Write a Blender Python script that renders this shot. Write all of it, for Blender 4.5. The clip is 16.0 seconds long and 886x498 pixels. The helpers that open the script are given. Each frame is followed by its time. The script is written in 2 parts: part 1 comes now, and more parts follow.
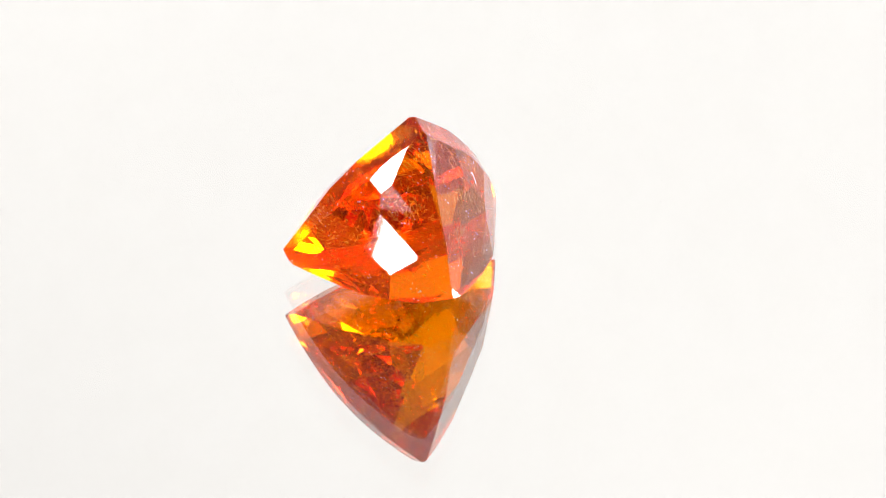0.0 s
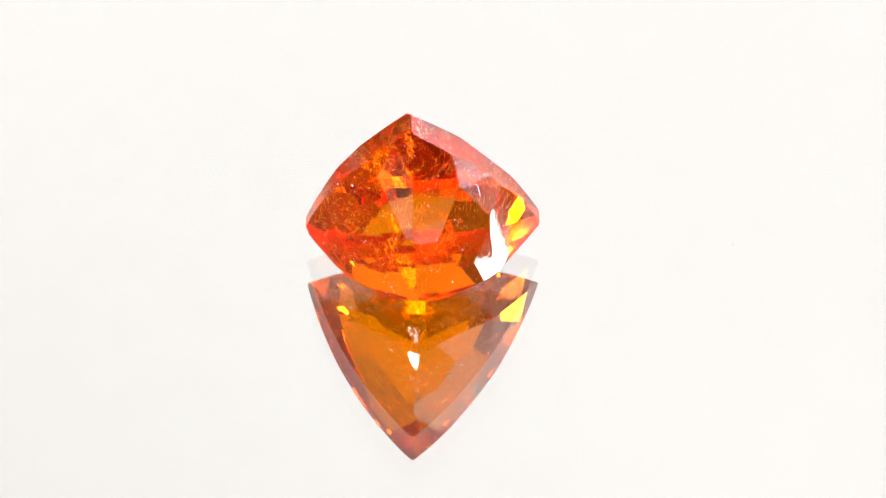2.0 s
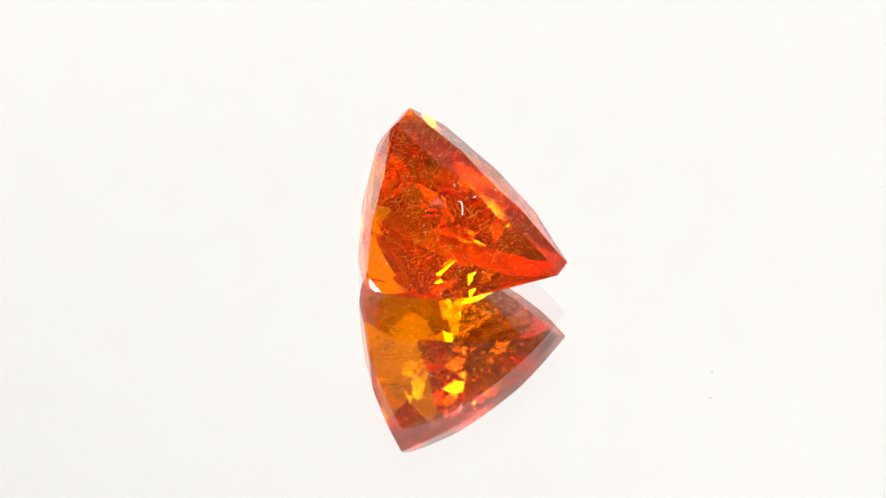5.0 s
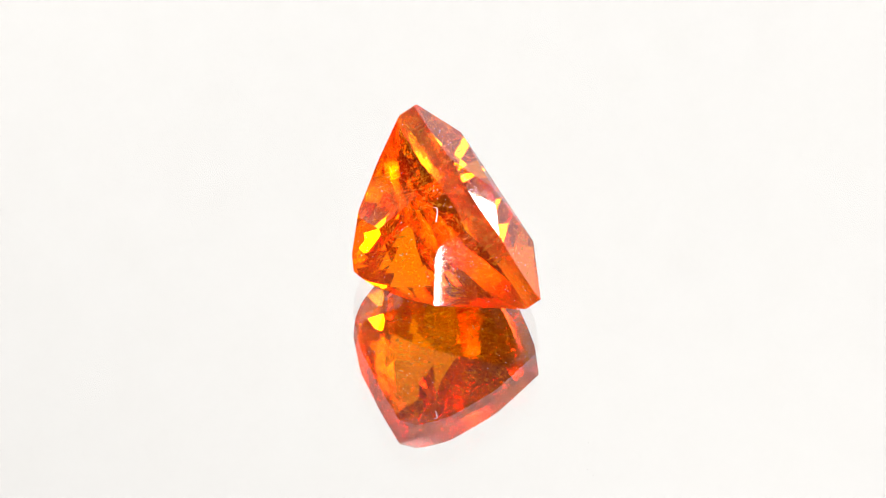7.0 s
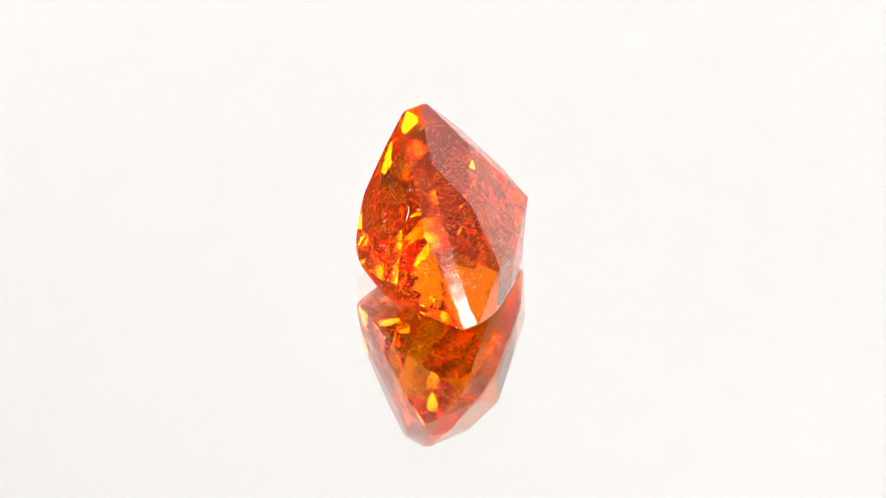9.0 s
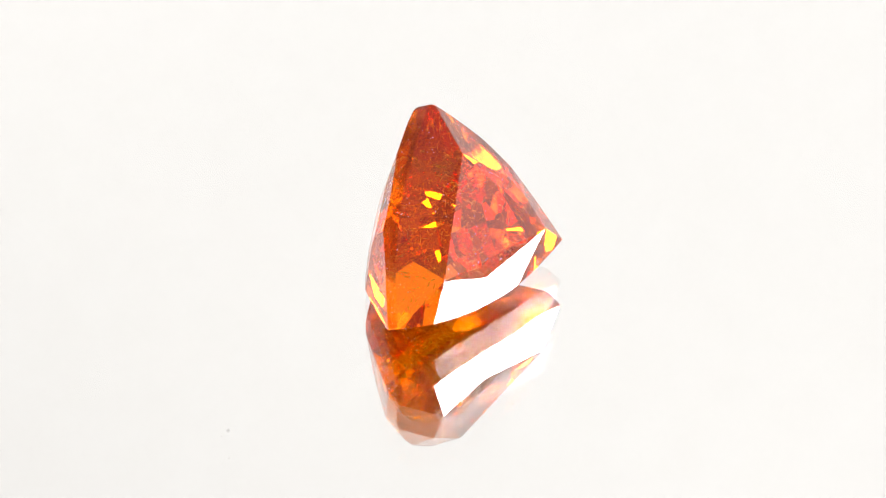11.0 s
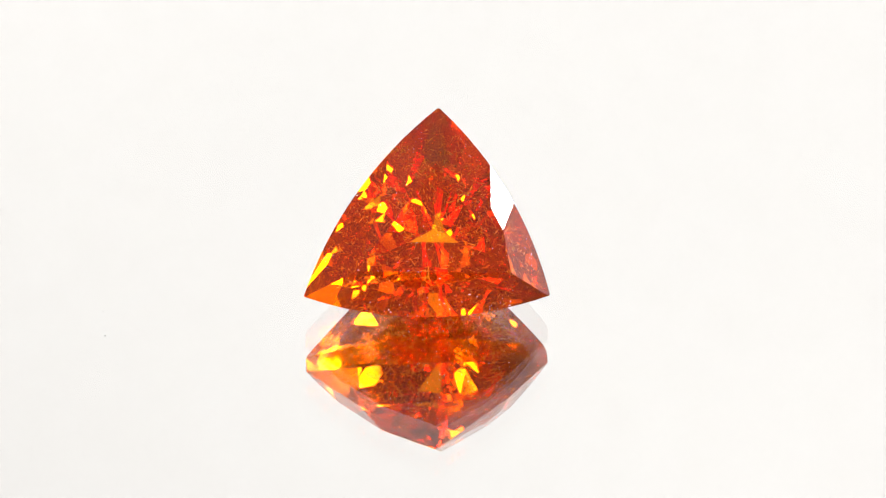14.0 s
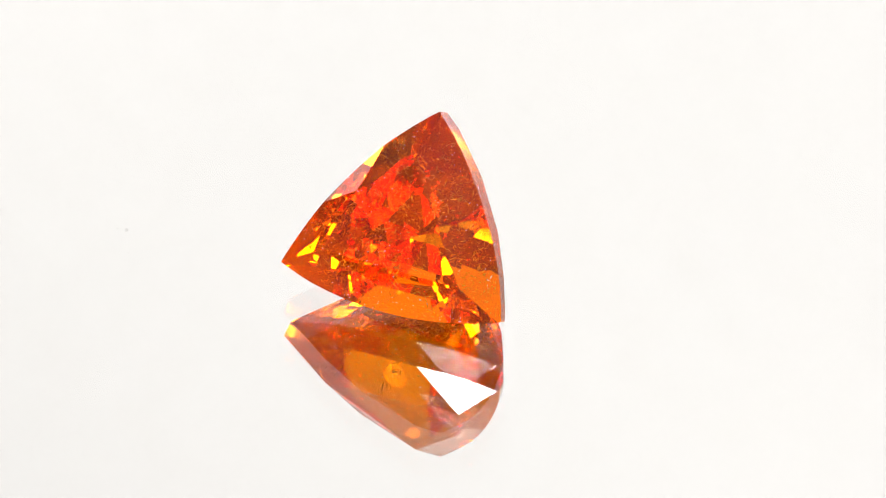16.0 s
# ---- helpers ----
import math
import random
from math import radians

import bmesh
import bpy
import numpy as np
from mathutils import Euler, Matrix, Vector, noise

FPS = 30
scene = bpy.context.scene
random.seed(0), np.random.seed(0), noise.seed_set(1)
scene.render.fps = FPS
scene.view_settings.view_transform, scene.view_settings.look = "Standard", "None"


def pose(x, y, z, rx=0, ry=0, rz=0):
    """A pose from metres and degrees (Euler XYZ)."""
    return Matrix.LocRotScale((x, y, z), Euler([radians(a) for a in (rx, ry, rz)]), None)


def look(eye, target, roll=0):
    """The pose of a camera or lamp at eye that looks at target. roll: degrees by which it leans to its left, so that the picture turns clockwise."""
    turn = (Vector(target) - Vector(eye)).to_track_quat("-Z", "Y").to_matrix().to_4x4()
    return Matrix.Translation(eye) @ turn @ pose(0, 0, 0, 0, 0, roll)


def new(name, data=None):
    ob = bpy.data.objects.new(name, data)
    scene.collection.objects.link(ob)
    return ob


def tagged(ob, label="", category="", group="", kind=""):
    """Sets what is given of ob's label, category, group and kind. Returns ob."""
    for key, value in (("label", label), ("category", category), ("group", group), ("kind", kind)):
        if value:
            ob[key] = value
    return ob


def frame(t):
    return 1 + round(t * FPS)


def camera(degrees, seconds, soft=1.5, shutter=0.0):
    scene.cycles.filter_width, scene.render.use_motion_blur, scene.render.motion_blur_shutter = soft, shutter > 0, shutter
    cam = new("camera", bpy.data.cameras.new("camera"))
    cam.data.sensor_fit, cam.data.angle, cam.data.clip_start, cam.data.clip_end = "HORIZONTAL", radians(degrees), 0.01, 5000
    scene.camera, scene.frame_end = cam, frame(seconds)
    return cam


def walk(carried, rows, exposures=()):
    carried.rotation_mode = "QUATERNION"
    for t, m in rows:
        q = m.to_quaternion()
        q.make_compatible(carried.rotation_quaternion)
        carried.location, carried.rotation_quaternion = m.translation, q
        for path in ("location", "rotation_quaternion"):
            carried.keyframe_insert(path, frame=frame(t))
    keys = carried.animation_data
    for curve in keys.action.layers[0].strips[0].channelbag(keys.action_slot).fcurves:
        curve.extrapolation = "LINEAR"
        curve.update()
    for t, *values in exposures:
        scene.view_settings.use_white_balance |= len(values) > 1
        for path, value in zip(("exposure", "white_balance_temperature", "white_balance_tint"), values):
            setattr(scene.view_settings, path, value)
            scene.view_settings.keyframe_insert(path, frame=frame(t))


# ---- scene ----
MM = 0.001
cam = camera(19.976, 16.0, soft=0.75)
EYE = Vector((0.0, -89.662, 56.0)) * MM
AIM = Vector((0.007326, 0.856368, -0.516315))
CAM_POSE = look(EYE, EYE + AIM, 0.199)
walk(cam, [(0.0, CAM_POSE), (16.0, CAM_POSE)], exposures=[(0.0, 0.0), (16.0, 0.0)])

# ---- light ----
scene.cycles.max_bounces = 32
scene.cycles.transmission_bounces = 32
scene.cycles.glossy_bounces = 32
scene.cycles.sample_clamp_indirect = 120.0
world = bpy.data.worlds.new("room_light")
scene.world = world
world.use_nodes = True
world.node_tree.nodes["Background"].inputs["Color"].default_value = (1.0, 0.97, 0.93, 1)
# a dim room with a pale ceiling
room_place = world.node_tree.nodes.new("ShaderNodeTexCoord")
room_split = world.node_tree.nodes.new("ShaderNodeSeparateXYZ")
room_rise = world.node_tree.nodes.new("ShaderNodeMapRange")
room_rise.inputs["From Min"].default_value = 0.1
room_rise.inputs["From Max"].default_value = 0.9
room_rise.inputs["To Min"].default_value = 0.03
room_rise.inputs["To Max"].default_value = 0.3
world.node_tree.links.new(room_place.outputs["Generated"], room_split.inputs[0])
world.node_tree.links.new(room_split.outputs["Z"], room_rise.inputs["Value"])
world.node_tree.links.new(room_rise.outputs[0], world.node_tree.nodes["Background"].inputs["Strength"])


# ---- materials ----
def material(name):
    m = bpy.data.materials.new(name)
    m.use_nodes = True
    nt = m.node_tree
    nt.nodes.clear()
    return m, nt, nt.nodes.new("ShaderNodeOutputMaterial")


def glow(name, colour, strength):
    """A lamp's diffuser, a little dimmer towards its rim."""
    m, nt, out = material(name)
    nodes, link = nt.nodes, nt.links.new
    place = nodes.new("ShaderNodeTexCoord")
    away = nodes.new("ShaderNodeVectorMath")
    away.operation = "DISTANCE"
    away.inputs[1].default_value = (0.5, 0.5, 0.5)
    link(place.outputs["Generated"], away.inputs[0])
    fade = nodes.new("ShaderNodeMapRange")
    fade.inputs["From Min"].default_value = 0.7
    fade.inputs["From Max"].default_value = 0.9
    fade.inputs["To Min"].default_value = strength
    fade.inputs["To Max"].default_value = strength * 0.45
    link(away.outputs["Value"], fade.inputs["Value"])
    e = nodes.new("ShaderNodeEmission")
    e.inputs["Color"].default_value = (*colour, 1)
    link(fade.outputs[0], e.inputs["Strength"])
    link(e.outputs[0], out.inputs[0])
    return m


def paint(name, colour, rough=0.8, metal=0.0):
    m, nt, out = material(name)
    p = nt.nodes.new("ShaderNodeBsdfPrincipled")
    n = nt.nodes.new("ShaderNodeTexNoise")
    n.inputs["Scale"].default_value = 40
    n.inputs["Detail"].default_value = 6
    r = nt.nodes.new("ShaderNodeMixRGB")
    r.inputs[1].default_value = (*[c * 0.9 for c in colour], 1)
    r.inputs[2].default_value = (*colour, 1)
    nt.links.new(n.outputs["Fac"], r.inputs[0])
    nt.links.new(r.outputs[0], p.inputs["Base Color"])
    p.inputs["Roughness"].default_value = rough
    p.inputs["Metallic"].default_value = metal
    nt.links.new(p.outputs[0], out.inputs[0])
    return m


def gem_material(name, rough):
    """Tinted crystal: each crossing and each full reflection inside takes more of the green and blue; the polish outside reflects white."""
    m, nt, out = material(name)
    nodes, link = nt.nodes, nt.links.new
    noise_tex = nodes.new("ShaderNodeTexNoise")
    noise_tex.inputs["Scale"].default_value = 300
    noise_tex.inputs["Detail"].default_value = 3
    tint = nodes.new("ShaderNodeMixRGB")
    tint.inputs[1].default_value = (*TINT_DEEP, 1)
    tint.inputs[2].default_value = (*TINT_LIGHT, 1)
    link(noise_tex.outputs["Fac"], tint.inputs[0])
    body = nodes.new("ShaderNodeBsdfRefraction")
    body.inputs["IOR"].default_value = GEM_IOR
    body.inputs["Roughness"].default_value = rough
    link(tint.outputs[0], body.inputs["Color"])
    edge = nodes.new("ShaderNodeFresnel")
    edge.inputs["IOR"].default_value = GEM_IOR
    full = nodes.new("ShaderNodeMapRange")
    full.inputs["From Min"].default_value = 0.93
    full.inputs["From Max"].default_value = 0.99
    link(edge.outputs[0], full.inputs["Value"])
    shine = nodes.new("ShaderNodeMixRGB")
    shine.inputs[1].default_value = (1, 1, 1, 1)
    link(full.outputs[0], shine.inputs[0])
    shine.inputs[2].default_value = (*TINT_BOUNCE, 1)
    gloss = nodes.new("ShaderNodeBsdfGlossy")
    gloss.inputs["Roughness"].default_value = rough
    link(shine.outputs[0], gloss.inputs["Color"])
    mix = nodes.new("ShaderNodeMixShader")
    # fine silk of needles in the crystal scatters a little of the light that passes
    silk = nodes.new("ShaderNodeBsdfTranslucent")
    silk.inputs["Color"].default_value = (*SILK, 1)
    clear = nodes.new("ShaderNodeMixShader")
    clear.inputs[0].default_value = SILK_SHARE
    link(body.outputs[0], clear.inputs[1])
    link(silk.outputs[0], clear.inputs[2])
    link(edge.outputs[0], mix.inputs[0])
    link(clear.outputs[0], mix.inputs[1])
    link(gloss.outputs[0], mix.inputs[2])
    link(mix.outputs[0], out.inputs[0])
    return m


def silver_material():
    """Silver on the back of the glass, with a faint cloudiness."""
    m, nt, out = material("mirror_silver")
    nodes, link = nt.nodes, nt.links.new
    silver = nodes.new("ShaderNodeBsdfPrincipled")
    silver.inputs["Metallic"].default_value = 1.0
    silver.inputs["Roughness"].default_value = 0.0
    n = nodes.new("ShaderNodeTexNoise")
    n.inputs["Scale"].default_value = 60
    n.inputs["Detail"].default_value = 8
    cloud = nodes.new("ShaderNodeMixRGB")
    cloud.inputs[1].default_value = (*SILVER, 1)
    cloud.inputs[2].default_value = (*[c * 0.985 for c in SILVER], 1)
    link(n.outputs["Fac"], cloud.inputs[0])
    link(cloud.outputs[0], silver.inputs["Base Color"])
    link(silver.outputs[0], out.inputs[0])
    return m


def plate_glass_material():
    """Clear float glass, very slightly green and uneven."""
    m, nt, out = material("plate_glass")
    nodes, link = nt.nodes, nt.links.new
    glass = nodes.new("ShaderNodeBsdfGlass")
    glass.inputs["IOR"].default_value = 1.5
    glass.inputs["Roughness"].default_value = 0.0
    n = nodes.new("ShaderNodeTexNoise")
    n.inputs["Scale"].default_value = 60
    n.inputs["Detail"].default_value = 8
    film = nodes.new("ShaderNodeMixRGB")
    film.inputs[1].default_value = (1, 1, 1, 1)
    film.inputs[2].default_value = (0.99, 0.985, 0.978, 1)
    link(n.outputs["Fac"], film.inputs[0])
    link(film.outputs[0], glass.inputs["Color"])
    link(glass.outputs[0], out.inputs[0])
    return m


def screen_material():
    m, nt, out = material("self_glowing_screen")
    nodes, link = nt.nodes, nt.links.new
    # the sheet's brightness is its own emission; no lamp has to light it
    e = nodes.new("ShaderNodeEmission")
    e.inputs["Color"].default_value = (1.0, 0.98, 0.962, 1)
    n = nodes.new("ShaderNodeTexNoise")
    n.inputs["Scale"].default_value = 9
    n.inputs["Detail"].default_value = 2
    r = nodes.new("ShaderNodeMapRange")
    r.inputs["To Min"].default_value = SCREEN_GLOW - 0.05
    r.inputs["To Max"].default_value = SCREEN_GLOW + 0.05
    place = nodes.new("ShaderNodeTexCoord")
    split = nodes.new("ShaderNodeSeparateXYZ")
    link(place.outputs["Object"], n.inputs["Vector"])
    link(place.outputs["Object"], split.inputs[0])
    link(n.outputs["Fac"], r.inputs["Value"])
    # lamp falloff painted into the glow: weaker towards the sheet's upper left
    falloff_ramps = []
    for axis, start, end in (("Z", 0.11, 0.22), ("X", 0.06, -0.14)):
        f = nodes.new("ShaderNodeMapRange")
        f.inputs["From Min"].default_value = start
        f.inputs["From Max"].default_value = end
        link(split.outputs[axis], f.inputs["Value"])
        falloff_ramps.append(f)
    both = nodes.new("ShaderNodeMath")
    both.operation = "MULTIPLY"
    link(falloff_ramps[0].outputs[0], both.inputs[0])
    link(falloff_ramps[1].outputs[0], both.inputs[1])
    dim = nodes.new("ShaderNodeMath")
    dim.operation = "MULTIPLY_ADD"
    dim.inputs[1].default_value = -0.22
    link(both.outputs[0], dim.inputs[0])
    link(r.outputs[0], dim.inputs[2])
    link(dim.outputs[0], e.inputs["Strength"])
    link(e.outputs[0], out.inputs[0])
    return m


TINT_DEEP, TINT_LIGHT = (1.0, 0.48, 0.0), (1.0, 0.59, 0.003)
TINT_BOUNCE = (1.0, 0.7, 0.0)
SILK, SILK_SHARE = (1.0, 0.31, 0.0), 0.17
GEM_IOR = 1.78
SILVER = (0.68, 0.68, 0.672)
GLASS_TOP, GLASS_THICK = 0.565, 1.35
BOARD_TOP = -0.0016
SCREEN_GLOW = 1.46
GEM = gem_material("orange_gem", 0.025)
GIRDLE = gem_material("orange_gem_girdle", 0.2)
MIRROR_SILVER = silver_material()
PLATE_GLASS = plate_glass_material()
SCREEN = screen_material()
LAMP = glow("lamp_diffuser", (1.0, 0.99, 0.97), 45.0)
NEAR_LAMP = glow("near_lamp_diffuser", (1.0, 0.99, 0.97), 45.0)
HOUSING = paint("grey_housing", (0.12, 0.12, 0.12), 0.5)
TABLE = paint("white_board", (0.75, 0.74, 0.72), 0.6)
SPECK = paint("dark_speck", (0.3, 0.28, 0.26), 0.8)
SCRATCH = paint("white_scratch", (0.9, 0.86, 0.76), 0.7)
FLAKE = paint("pale_inclusion", (0.95, 0.9, 0.78), 0.4)


# ---- mesh helpers ----
def mesh(name, bm, mat):
    me = bpy.data.meshes.new(name)
    bm.to_mesh(me)
    bm.free()
    if mat:
        me.materials.append(mat)
    return me


def part(name, bm, mat, parent, label=""):
    ob = new(name, mesh(name, bm, mat))
    ob.parent = parent
    return tagged(ob, label)


def box_bm(sx, sy, sz, at=(0, 0, 0), bevel=0.0):
    bm = bmesh.new()
    bmesh.ops.create_cube(bm, size=1)
    bmesh.ops.scale(bm, vec=(sx, sy, sz), verts=bm.verts)
    if bevel:
        bmesh.ops.bevel(bm, geom=bm.edges[:], offset=bevel, segments=2, affect="EDGES")
    bmesh.ops.translate(bm, vec=at, verts=bm.verts)
    return bm


# ---- the gem: a solid cut by facet planes, in millimetres in its own girdle frame ----
GEM_C = Vector((-1.1211, 1.6819, 3.9037))
GEM_U = Vector((0.87995, 0.47479, 0.01629))
GEM_V = Vector((0.20803, -0.41594, 0.88528))
GEM_N = Vector((0.42710, -0.77561, -0.46477))

CORNER_P, CORNER_A, CORNER_B = (-0.32, 5.08), (5.16, -2.54), (-4.84, -2.54)
TABLE_P, TABLE_A, TABLE_B = (-0.18, 2.84, -1.16), (3.0, -1.45, -1.2), (-3.18, -1.55, -1.12)
# each side: its corners, girdle bulge, table corners, how far out the star point lies, pavilion rings
# (depth, inset) and the azimuths of its pavilion facets from the middle of the side
SIDES = [
    dict(name="PA", a=CORNER_P, b=CORNER_A, bulge=0.68, ta=TABLE_P, tb=TABLE_A, star=0.88, flare=0.04, drop=0.2, top=-0.16, low=(-0.1, -0.1), twist=(-1.5, 3.8, 3.8, 1.9), curve=(0.97, 0.92, 0.92, 0.92),
         rings=((0.7, 0.0), (2.3, 0.75), (4.0, 1.89), (5.25, 3.01), (5.73, 3.6)),
         az=((-18, -12.5, -9.5, 4.5, 13, 18), (-18, -12.5, -7.5, 1, 10, 17), (-14, -4, 4, 14), (-9, 8))),
    dict(name="AB", a=CORNER_A, b=CORNER_B, bulge=0.84, ta=TABLE_A, tb=TABLE_B, star=0.75, flare=0.0, drop=0.2, top=-0.1, fan=((30, 28), (9, 28), (-6, 26.5), (-17, 34)), point=(0.4, -2.2, -1.0), skirt=(2, 29), twist=(-0.2, 0.5, 0.5, 0.4), curve=(1.0, 1.1, 1.3, 1.5),
         rings=((0.7, 0.0), (2.3, 0.88), (4.0, 1.84), (5.25, 2.82), (5.73, 3.56)),
         az=((-15, -9, -3, 3, 9, 15), (-15, -9, -3, 3, 9, 15), (-12, -4, 4, 12), (-7, 7))),
    dict(name="BP", a=CORNER_B, b=CORNER_P, bulge=0.65, ta=TABLE_B, tb=TABLE_P, star=0.82, flare=0.0, drop=0.31, top=-0.27, low=(-0.07, -0.25), proud=-0.16, twist=(1.0, -2.4, -2.4, -1.2), curve=(1.11, 1.32, 1.32, 1.32),
         rings=((0.7, 0.0), (2.3, 0.66), (4.0, 1.7), (5.25, 2.8), (5.73, 3.59)),
         az=((-17, -10, -1, 7.5, 12.5, 18), (-17, -10, -5.5, -1, 7.5, 12.5, 18), (-14, -6, 1, 14), (-8, 9))),
]


def side_arc(s):
    """The centre, radius, middle azimuth and half angle of a side's girdle arc."""
    a, b = Vector(s["a"]), Vector(s["b"])
    chord = b - a
    c, h = chord.length, s["bulge"]
    r = c * c / (8 * h) + h / 2
    out = Vector((-chord.y, chord.x)) / c
    mid = (a + b) / 2
    if out.dot(mid) < 0:
        out = -out
    return mid + out * (h - r), r, math.atan2(out.y, out.x), math.asin(c / 2 / r)


def unit(f):
    return Vector((math.cos(f), math.sin(f)))


def crown_side(three, nm, s, ta, tb, star, g):
    three("star_" + nm, ta, tb, star)
    three("skirt_" + nm, star, (*g[0], s["top"]), (*g[1], s["top"]))
    three("corner_%s_%s" % (nm[0], nm), ta, star + Vector((0, 0, s.get("proud", 0.0))), (*s["a"], s["low"][0]))
    three("corner_%s_%s" % (nm[1], nm), tb, star, (*s["b"], s["low"][1]))


def fan_side(planes, three, nm, az, s, ta, tb):
    """A side whose facets are given by the turn and tilt of each: two at either table corner, a skirt, and the star between them."""
    point = Vector(s["point"])
    three("star_" + nm, ta, tb, point)
    for k, (q, (off, lean)) in enumerate(zip((ta, ta, tb, tb, point), (*s["fan"], s["skirt"]))):
        e, tilt = unit(az + radians(off)), radians(lean)
        planes.append(("corner_%s_%d" % (nm, k), q, Vector((e.x * math.sin(tilt), e.y * math.sin(tilt), -math.cos(tilt)))))


def facet_planes():
    """(name, point, outward normal) of every facet."""
    planes = []

    def three(name, p, q, s):
        p, q, s = Vector(p), Vector(q), Vector(s)
        n = (q - p).cross(s - p).normalized()
        if n.dot(p - Vector((0, 0, 2))) < 0:
            n = -n
        planes.append((name, p, n))

    three("table", TABLE_P, TABLE_A, TABLE_B)
    for s in SIDES:
        centre, r, az, half = side_arc(s)
        d = unit(az)
        ta, tb = Vector(s["ta"]), Vector(s["tb"])
        star = (ta + tb) / 2 + Vector((d.x * s["star"], d.y * s["star"], s["drop"]))
        g = [centre + (r + s["flare"]) * unit(az + k * half) for k in (-0.5, 0.5)]
        nm = s["name"]
        if s.get("fan"):
            fan_side(planes, three, nm, az, s, ta, tb)
        else:
            crown_side(three, nm, s, ta, tb, star, g)
        for k in range(16):
            e = unit(az + half * ((k + 0.5) / 8 - 1))
            p = centre + r * e
            planes.append(("girdle", Vector((p.x, p.y, 0)), Vector((e.x, e.y, 0))))
        rings = s["rings"]
        middle = centre + r * unit(az)
        for j in range(4):
            twist = radians(s["twist"][j])
            low_az = az + twist
            curve = s["curve"][j]
            low_r = r / curve
            low_centre = middle - low_r * unit(low_az)
            (d0, i0), (d1, i1) = rings[j], rings[j + 1]
            slope = math.atan2(i1 - i0, d1 - d0)
            for k, off in enumerate(s["az"][j]):
                e = unit(low_az + radians(off) * curve)
                p = low_centre + (low_r - i0) * e
                n = Vector((e.x * math.cos(slope), e.y * math.cos(slope), math.sin(slope)))
                planes.append(("pav_%s_%d_%d" % (nm, j, k), Vector((p.x, p.y, d0)), n))
    for c in (CORNER_P, CORNER_A, CORNER_B):
        e = Vector(c).normalized()
        p = Vector(c) - 0.03 * e
        planes.append(("tip", Vector((p.x, p.y, 0)), Vector((e.x, e.y, 0))))
    return planes


def facet_polygons(planes):
    """The solid common to all planes: a polygon for each facet."""
    polygons = []
    for i, (name, p, n) in enumerate(planes):
        a = n.orthogonal().normalized()
        b = n.cross(a)
        poly = [p + 40 * (x * a + y * b) for x, y in ((-1, -1), (1, -1), (1, 1), (-1, 1))]
        for j, (_, q, m) in enumerate(planes):
            if i == j or not poly:
                continue
            dist = [m.dot(v - q) for v in poly]
            kept = []
            for k, v in enumerate(poly):
                w, dv, dw = poly[(k + 1) % len(poly)], dist[k], dist[(k + 1) % len(poly)]
                if dv <= 0:
                    kept.append(v)
                if (dv < 0 < dw) or (dw < 0 < dv):
                    kept.append(v + (w - v) * (dv / (dv - dw)))
            poly = kept
        if len(poly) >= 3:
            polygons.append((name, poly))
    return polygons


def to_place(v):
    """From the girdle frame in millimetres to the place in metres, as the stone lies at the start."""
    return (GEM_C + GEM_U * v.x + GEM_V * v.y + GEM_N * v.z + Vector((0, 0, GEM_LIFT))) * MM


def facets_bm(polygons, kinds):
    bm = bmesh.new()
    for name, poly in polygons:
        if name.split("_")[0] in kinds:
            bm.faces.new([bm.verts.new(to_place(v)) for v in poly])
    bmesh.ops.remove_doubles(bm, verts=bm.verts, dist=0.000004)
    return bm


def outward(bm, centre):
    for f in bm.faces:
        if f.normal.dot(f.calc_center_median() - centre) < 0:
            f.normal_flip()
    return bm


def inside(planes, v, depth):
    return all(n.dot(v - p) < -depth for _, p, n in planes)


def flake(bm, rng, v, long, wide):
    """One small spindle-shaped crystal at v."""
    turn = Euler([rng.uniform(0, 6.28) for _ in range(3)]).to_matrix()
    tips = [Vector((long, 0, 0)), Vector((0, wide, 0)), Vector((-long, 0, 0)), Vector((0, -wide, 0)), Vector((0, 0, wide * 0.5)), Vector((0, 0, -wide * 0.5))]
    vs = [bm.verts.new(to_place(v + turn @ c)) for c in tips]
    for i in range(4):
        j = (i + 1) % 4
        bm.faces.new((vs[i], vs[j], vs[4]))
        bm.faces.new((vs[j], vs[i], vs[5]))


def inclusions_bm(planes, clusters, count):
    """Small needles and flakes: some in loose clusters, the rest strewn through the stone, and a few platelets."""
    rng = random.Random(5)
    bm = bmesh.new()

    def anywhere():
        while True:
            v = Vector((rng.uniform(-5, 5), rng.uniform(-4, 5), rng.uniform(-1.2, 5.7)))
            if inside(planes, v, 0.1):
                return v

    for _ in range(count):
        flake(bm, rng, anywhere(), rng.uniform(0.025, 0.07), rng.uniform(0.012, 0.028))
    for _ in range(clusters):
        middle, spread = anywhere(), rng.uniform(0.12, 0.4)
        for _ in range(rng.randint(5, 14)):
            v = middle + Vector([rng.gauss(0, spread) for _ in range(3)])
            long = rng.uniform(0.06, 0.24)
            if inside(planes, v, 0.08 + long):
                flake(bm, rng, v, long, rng.uniform(0.014, 0.028))
    for _ in range(18):
        v = anywhere()
        if inside(planes, v, 0.2):
            flake(bm, rng, v, rng.uniform(0.1, 0.17), rng.uniform(0.05, 0.085))
    return bm


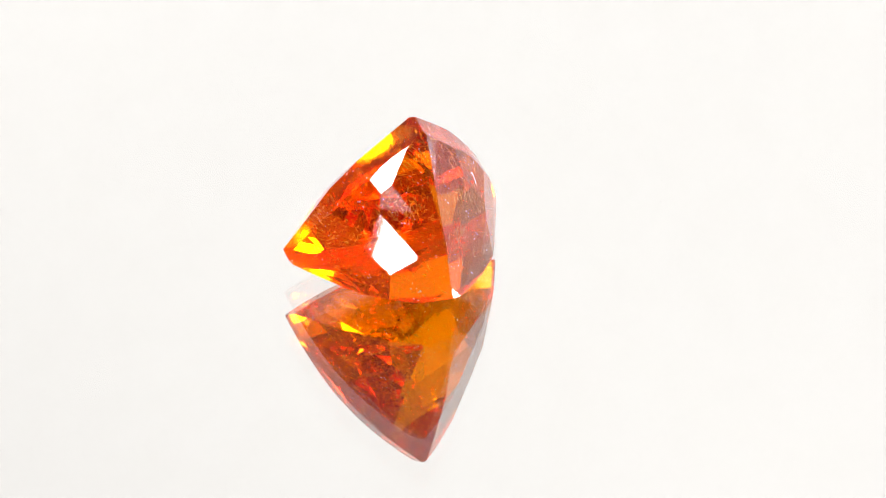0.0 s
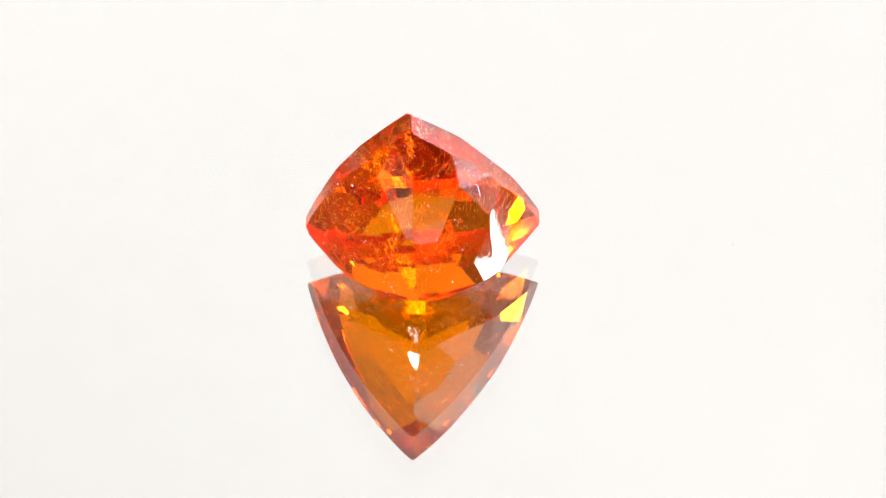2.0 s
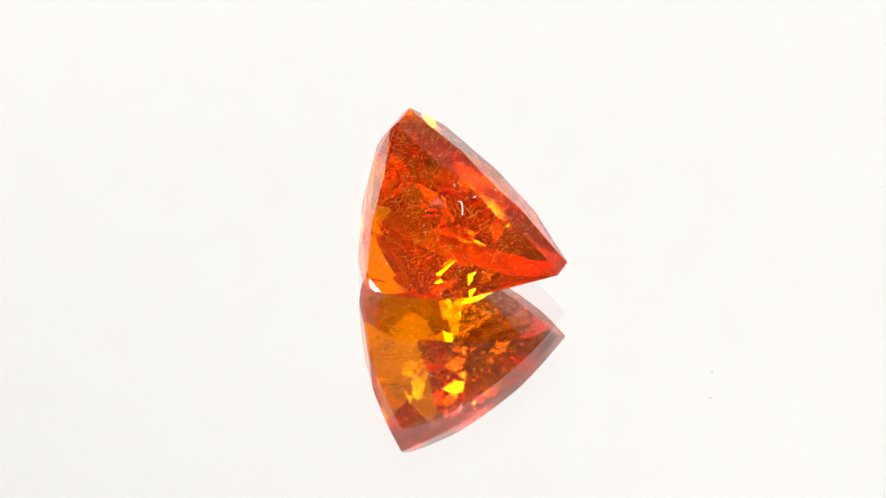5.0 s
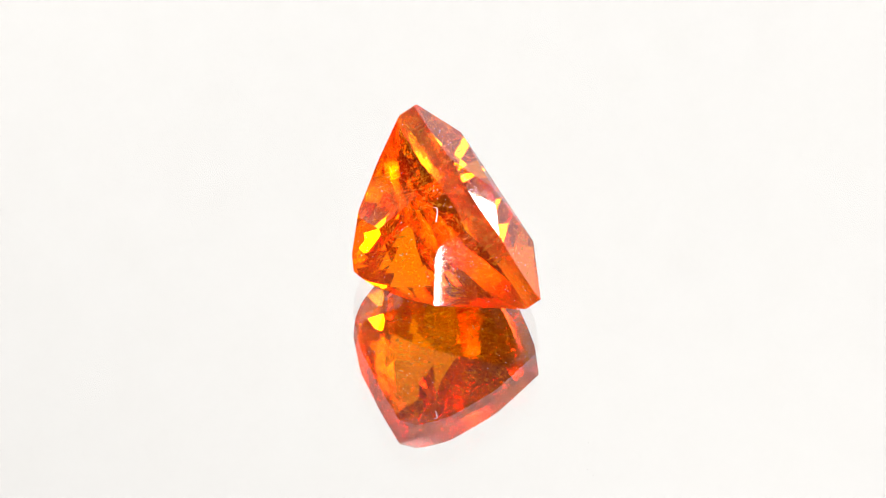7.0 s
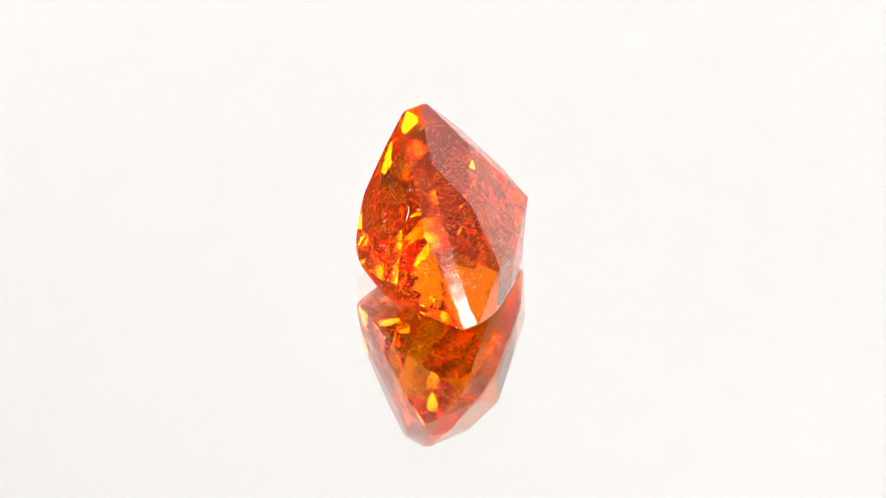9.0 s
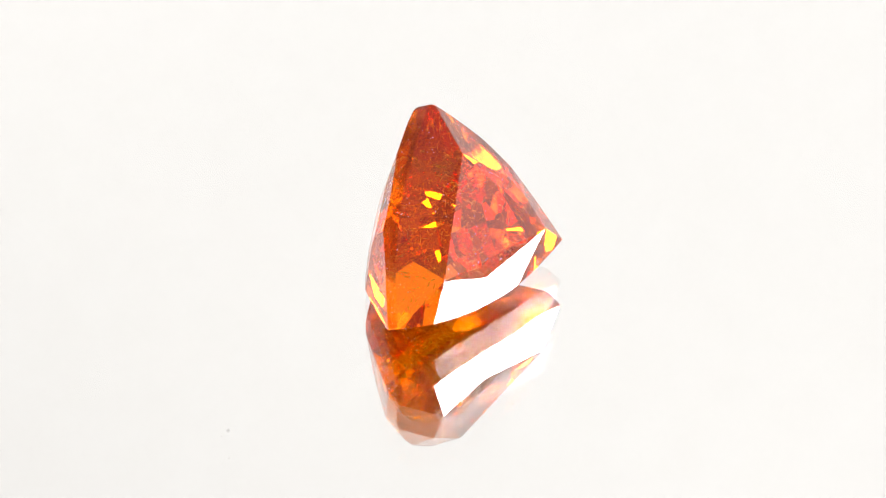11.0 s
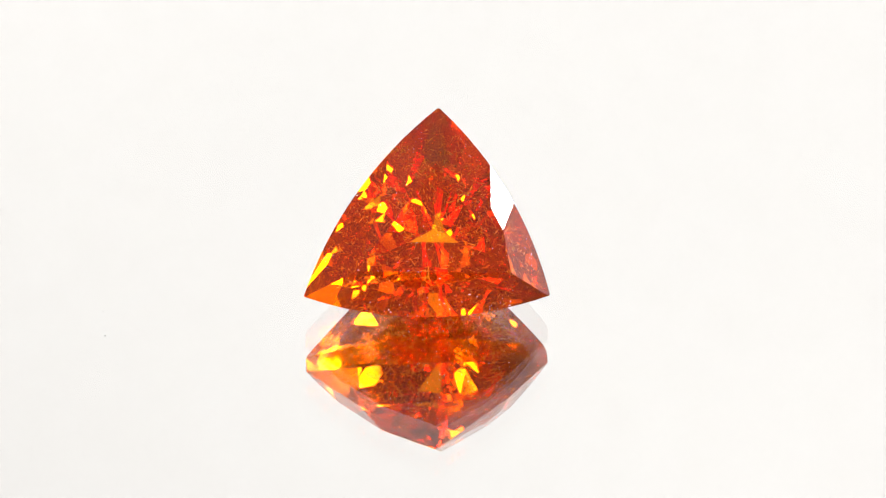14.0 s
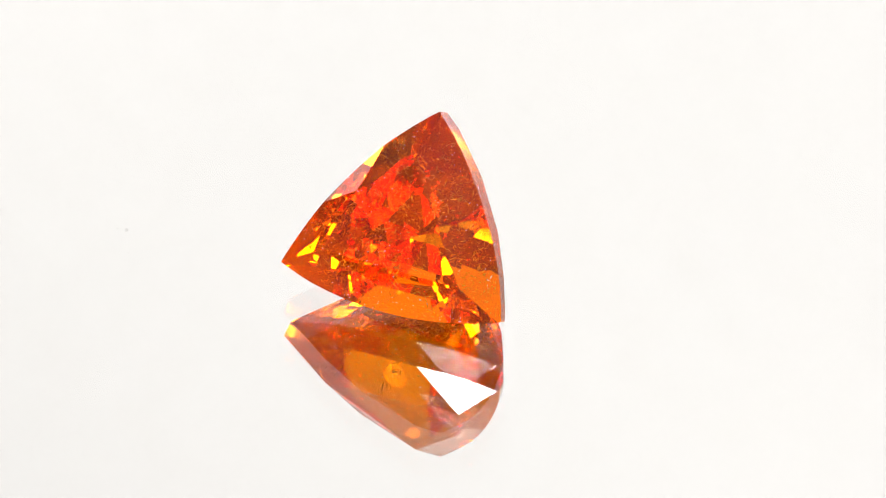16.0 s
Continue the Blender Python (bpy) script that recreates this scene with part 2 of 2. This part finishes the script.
def dust_bm(polygons, count):
    """Specks and short lint lying on the facets."""
    rng = random.Random(23)
    bm = bmesh.new()
    area = []
    for _, poly in polygons:
        area.append(sum((poly[i] - poly[0]).cross(poly[i + 1] - poly[0]).length / 2 for i in range(1, len(poly) - 1)))
    for _ in range(count):
        _, poly = rng.choices(polygons, area)[0]
        w = [rng.random() ** 2 for _ in poly]
        v = sum((p * x for p, x in zip(poly, w)), Vector()) / sum(w)
        long = rng.uniform(0.016, 0.042)
        if rng.random() < 0.25:
            long *= 2.6
        if to_place(v).z > 0.0003:
            flake(bm, rng, v, long, rng.uniform(0.014, 0.028))
    return bm


def feather_bm(planes, at, spread, count):
    """A small veil of flakes close under the surface."""
    rng = random.Random(11)
    bm = bmesh.new()
    for _ in range(count):
        v = Vector(at) + Vector([rng.gauss(0, spread) for _ in range(3)])
        if inside(planes, v, 0.03):
            flake(bm, rng, v, rng.uniform(0.03, 0.09), rng.uniform(0.02, 0.05))
    return bm


def hook_bm(planes, at):
    """A fine hooked scratch on a facet near `at`."""
    _, p, n = max(planes, key=lambda f: f[2].dot(Vector(at) - f[1]))
    up = (Vector((0, 1, -0.5)) - n * n.dot(Vector((0, 1, -0.5)))).normalized()
    side = up.cross(n)
    start = Vector(at) - n * n.dot(Vector(at) - p)
    line = [start + side * x + up * y for x, y in ((0, -0.32), (0.02, -0.1), (0.02, 0.1), (-0.02, 0.22), (-0.09, 0.27), (-0.16, 0.25))]
    bm = bmesh.new()
    rings = []
    for v in line:
        rings.append([bm.verts.new(to_place(v + side * x + n * (0.012 + z))) for x, z in ((0.022, 0), (0, 0.012), (-0.022, 0), (0, -0.008))])
    for r, q in zip(rings, rings[1:]):
        for i in range(4):
            bm.faces.new((r[i], r[(i + 1) % 4], q[(i + 1) % 4], q[i]))
    bm.faces.new(rings[0][::-1])
    bm.faces.new(rings[-1])
    return bm


GEM_LIFT = 0.0
GEM_LIFT = GLASS_TOP + 0.004 - min(to_place(v).z for _, poly in facet_polygons(facet_planes()) for v in poly) / MM


# ---- setting ----
def disc_bm(radius, thick, top):
    bm = bmesh.new()
    bmesh.ops.create_cone(bm, cap_ends=True, segments=96, radius1=radius, radius2=radius, depth=thick)
    bmesh.ops.bevel(bm, geom=[e for e in bm.edges if e.is_boundary is False and len(e.link_faces) == 2 and abs(e.verts[0].co.z - e.verts[1].co.z) < 1e-9], offset=thick * 0.15, segments=2, affect="EDGES")
    bmesh.ops.translate(bm, vec=(0, 0, top - thick / 2), verts=bm.verts)
    return bm


def wrap_bm(half, back, front, bend, high, thick):
    """A sheet that stands behind and bends round one side with a rounded corner."""
    line = [(bend - half, back)]
    for k in range(9):
        a = math.pi / 2 * (1 - k / 8)
        line.append((half - bend + bend * math.cos(a), back - bend + bend * math.sin(a)))
    line.append((half, front))
    outer = []
    for i, (x, y) in enumerate(line):
        a, b = line[max(i - 1, 0)], line[min(i + 1, len(line) - 1)]
        t = Vector((b[0] - a[0], b[1] - a[1])).normalized()
        outer.append((x - t.y * thick, y + t.x * thick))
    bm = bmesh.new()
    rows = [[bm.verts.new((x, y, z)) for x, y in pts] for pts, z in ((line, BOARD_TOP), (line, high), (outer, high), (outer, BOARD_TOP))]
    for r, q in zip(rows, rows[1:] + rows[:1]):
        for i in range(len(line) - 1):
            bm.faces.new((r[i], r[i + 1], q[i + 1], q[i]))
    bm.faces.new([r[0] for r in rows])
    bm.faces.new([r[-1] for r in rows][::-1])
    bmesh.ops.recalc_face_normals(bm, faces=bm.faces)
    return bm


def led_panel(middle, wide, high, sheet, label):
    """A flat lamp whose glowing sheet faces the stone."""
    lamp = tagged(new("led_panel"), label, "lamp")
    lamp.matrix_world = look(middle, (0, 0, 0.004))
    part("housing", box_bm(wide + 0.012, high + 0.012, 0.012, (0, 0, 0.008), 0.002), HOUSING, lamp, "dark grey lamp housing")
    part("diffuser", box_bm(wide, high, 0.002, (0, 0, 0.0005), 0.0005), sheet, lamp, "glowing white diffuser sheet")
    foot = Vector((middle.x, middle.y, BOARD_TOP))
    back = lamp.matrix_world.to_3x3() @ Vector((0, 0, 0.014))
    foot += Vector((back.x, back.y, 0))
    top = middle + back
    post = bmesh.new()
    bmesh.ops.create_cone(post, cap_ends=True, segments=24, radius1=0.004, radius2=0.004, depth=top.z - foot.z)
    bmesh.ops.translate(post, vec=(0, 0, (top.z - foot.z) / 2), verts=post.verts)
    plate = bmesh.new()
    bmesh.ops.create_cone(plate, cap_ends=True, segments=48, radius1=0.035, radius2=0.033, depth=0.006)
    bmesh.ops.translate(plate, vec=(0, 0, 0.003), verts=plate.verts)
    inverse = lamp.matrix_world.inverted() @ Matrix.Translation(foot)
    for bm in (post, plate):
        bmesh.ops.transform(bm, matrix=inverse, verts=bm.verts)
    part("post", post, HOUSING, lamp)
    part("base_plate", plate, HOUSING, lamp)
    return lamp


def around(azimuth, height, distance):
    a, h = radians(azimuth), radians(height)
    return Vector((math.sin(a) * math.cos(h), math.cos(a) * math.cos(h), math.sin(h))) * distance


def plate_bm(radius, thick, top):
    """Glass from its polished edge down, open where the silver closes it."""
    bm = bmesh.new()
    rings = []
    for r, z in ((radius, top - thick), (radius, top - 0.15 * MM), (radius - 0.15 * MM, top)):
        rings.append([bm.verts.new((r * math.cos(k * math.pi / 64), r * math.sin(k * math.pi / 64), z)) for k in range(128)])
    for r, q in zip(rings, rings[1:]):
        for k in range(128):
            bm.faces.new((r[k], r[(k + 1) % 128], q[(k + 1) % 128], q[k]))
    bm.faces.new(rings[-1])
    return bm


mirror = tagged(new("mirror_plate"), "round back-silvered glass mirror plate turning under the stone", "mirror")
part("glass", plate_bm(0.07, GLASS_THICK * MM, GLASS_TOP * MM), PLATE_GLASS, mirror, "clear glass sheet")
part("silvering", disc_bm(0.07, 0.0008, (GLASS_TOP - GLASS_THICK) * MM), MIRROR_SILVER, mirror, "silvered back of the mirror")


# x, y and size of the grains
MIRROR_DUST = [(0.01062, 0.00822, 0.000045), (0.01095, 0.00848, 0.000022)]


def specks_bm(places):
    """Tiny uneven grains of dust lying on the mirror."""
    rng = random.Random(31)
    bm = bmesh.new()
    for x, y, size in places:
        made = bmesh.ops.create_icosphere(bm, subdivisions=1, radius=size)["verts"]
        for v in made:
            v.co = v.co * rng.uniform(0.6, 1.2)
            v.co.z *= 0.5
        low = min(v.co.z for v in made)
        bmesh.ops.translate(bm, vec=(x, y, GLASS_TOP * MM - low), verts=made)
    return bm


tagged(part("dust", specks_bm(MIRROR_DUST), SPECK, mirror, "few dark dust grains"), kind="stuff")

table = tagged(new("floor", mesh("floor", box_bm(1.6, 1.6, 0.02, (0, 0, BOARD_TOP - 0.01)), TABLE)), "plain white board under the mirror", "board", kind="structure")
backdrop = tagged(new("backdrop", mesh("backdrop", wrap_bm(0.36, 0.26, -0.06, 0.12, 0.6, 0.004), SCREEN)), "white backdrop curving round one side, glowing by itself, made dimmer at upper left", "backdrop", kind="structure")

led_panel(around(-145.3, 19.3, 0.26), 0.049, 0.166, NEAR_LAMP, "narrow upright white lamp panel beside the camera")
led_panel(around(84, 28.8, 0.30), 0.139, 0.104, LAMP, "wide white lamp panel at the mirror's side")

gem = tagged(new("gemstone"), "faceted orange trillion-cut gemstone tilted on a mirror", "gemstone")
PLANES = facet_planes()
POLYGONS = facet_polygons(PLANES)
HEART = to_place(Vector((0, 0, 2)))
part("table_facet", outward(facets_bm(POLYGONS, ("table",)), HEART), GEM, gem)
part("crown", outward(facets_bm(POLYGONS, ("star", "skirt", "corner")), HEART), GEM, gem)
part("girdle", outward(facets_bm(POLYGONS, ("girdle", "tip")), HEART), GIRDLE, gem, "smooth unfaceted girdle band")
part("pavilion", outward(facets_bm(POLYGONS, ("pav",)), HEART), GEM, gem)
tagged(part("inclusions", inclusions_bm(PLANES, 46, 300), FLAKE, gem, "fine pale needle inclusions"), kind="stuff")
tagged(part("feather", feather_bm(PLANES, (1.05, 3.05, 1.1), 0.16, 60), FLAKE, gem, "pale golden feather inclusion"), kind="stuff")
tagged(part("dust", dust_bm(POLYGONS, 380), SCRATCH, gem, "pale dust specks on the facets"), kind="stuff")
part("scratch", hook_bm(PLANES, (2.42, 1.88, 1.53)), SCRATCH, gem, "fine white hooked scratch")


def motions():
    turn = [(t, -TURN(t)) for t in [k * 0.5 for k in range(33)]]
    walk(gem, [(t, pose(0, 0, 0, 0, 0, a)) for t, a in turn])
    walk(mirror, [(t, pose(0, 0, 0, 0, 0, a)) for t, a in turn])


def TURN(t):
    """Degrees turned clockwise, seen from above, after t seconds."""
    return 14.6564 * t + math.degrees(0.04539 * (t * t - 16 * t) / 100 - 0.1975 * t * (t - 16) * (t - 8) / 1000)


motions()
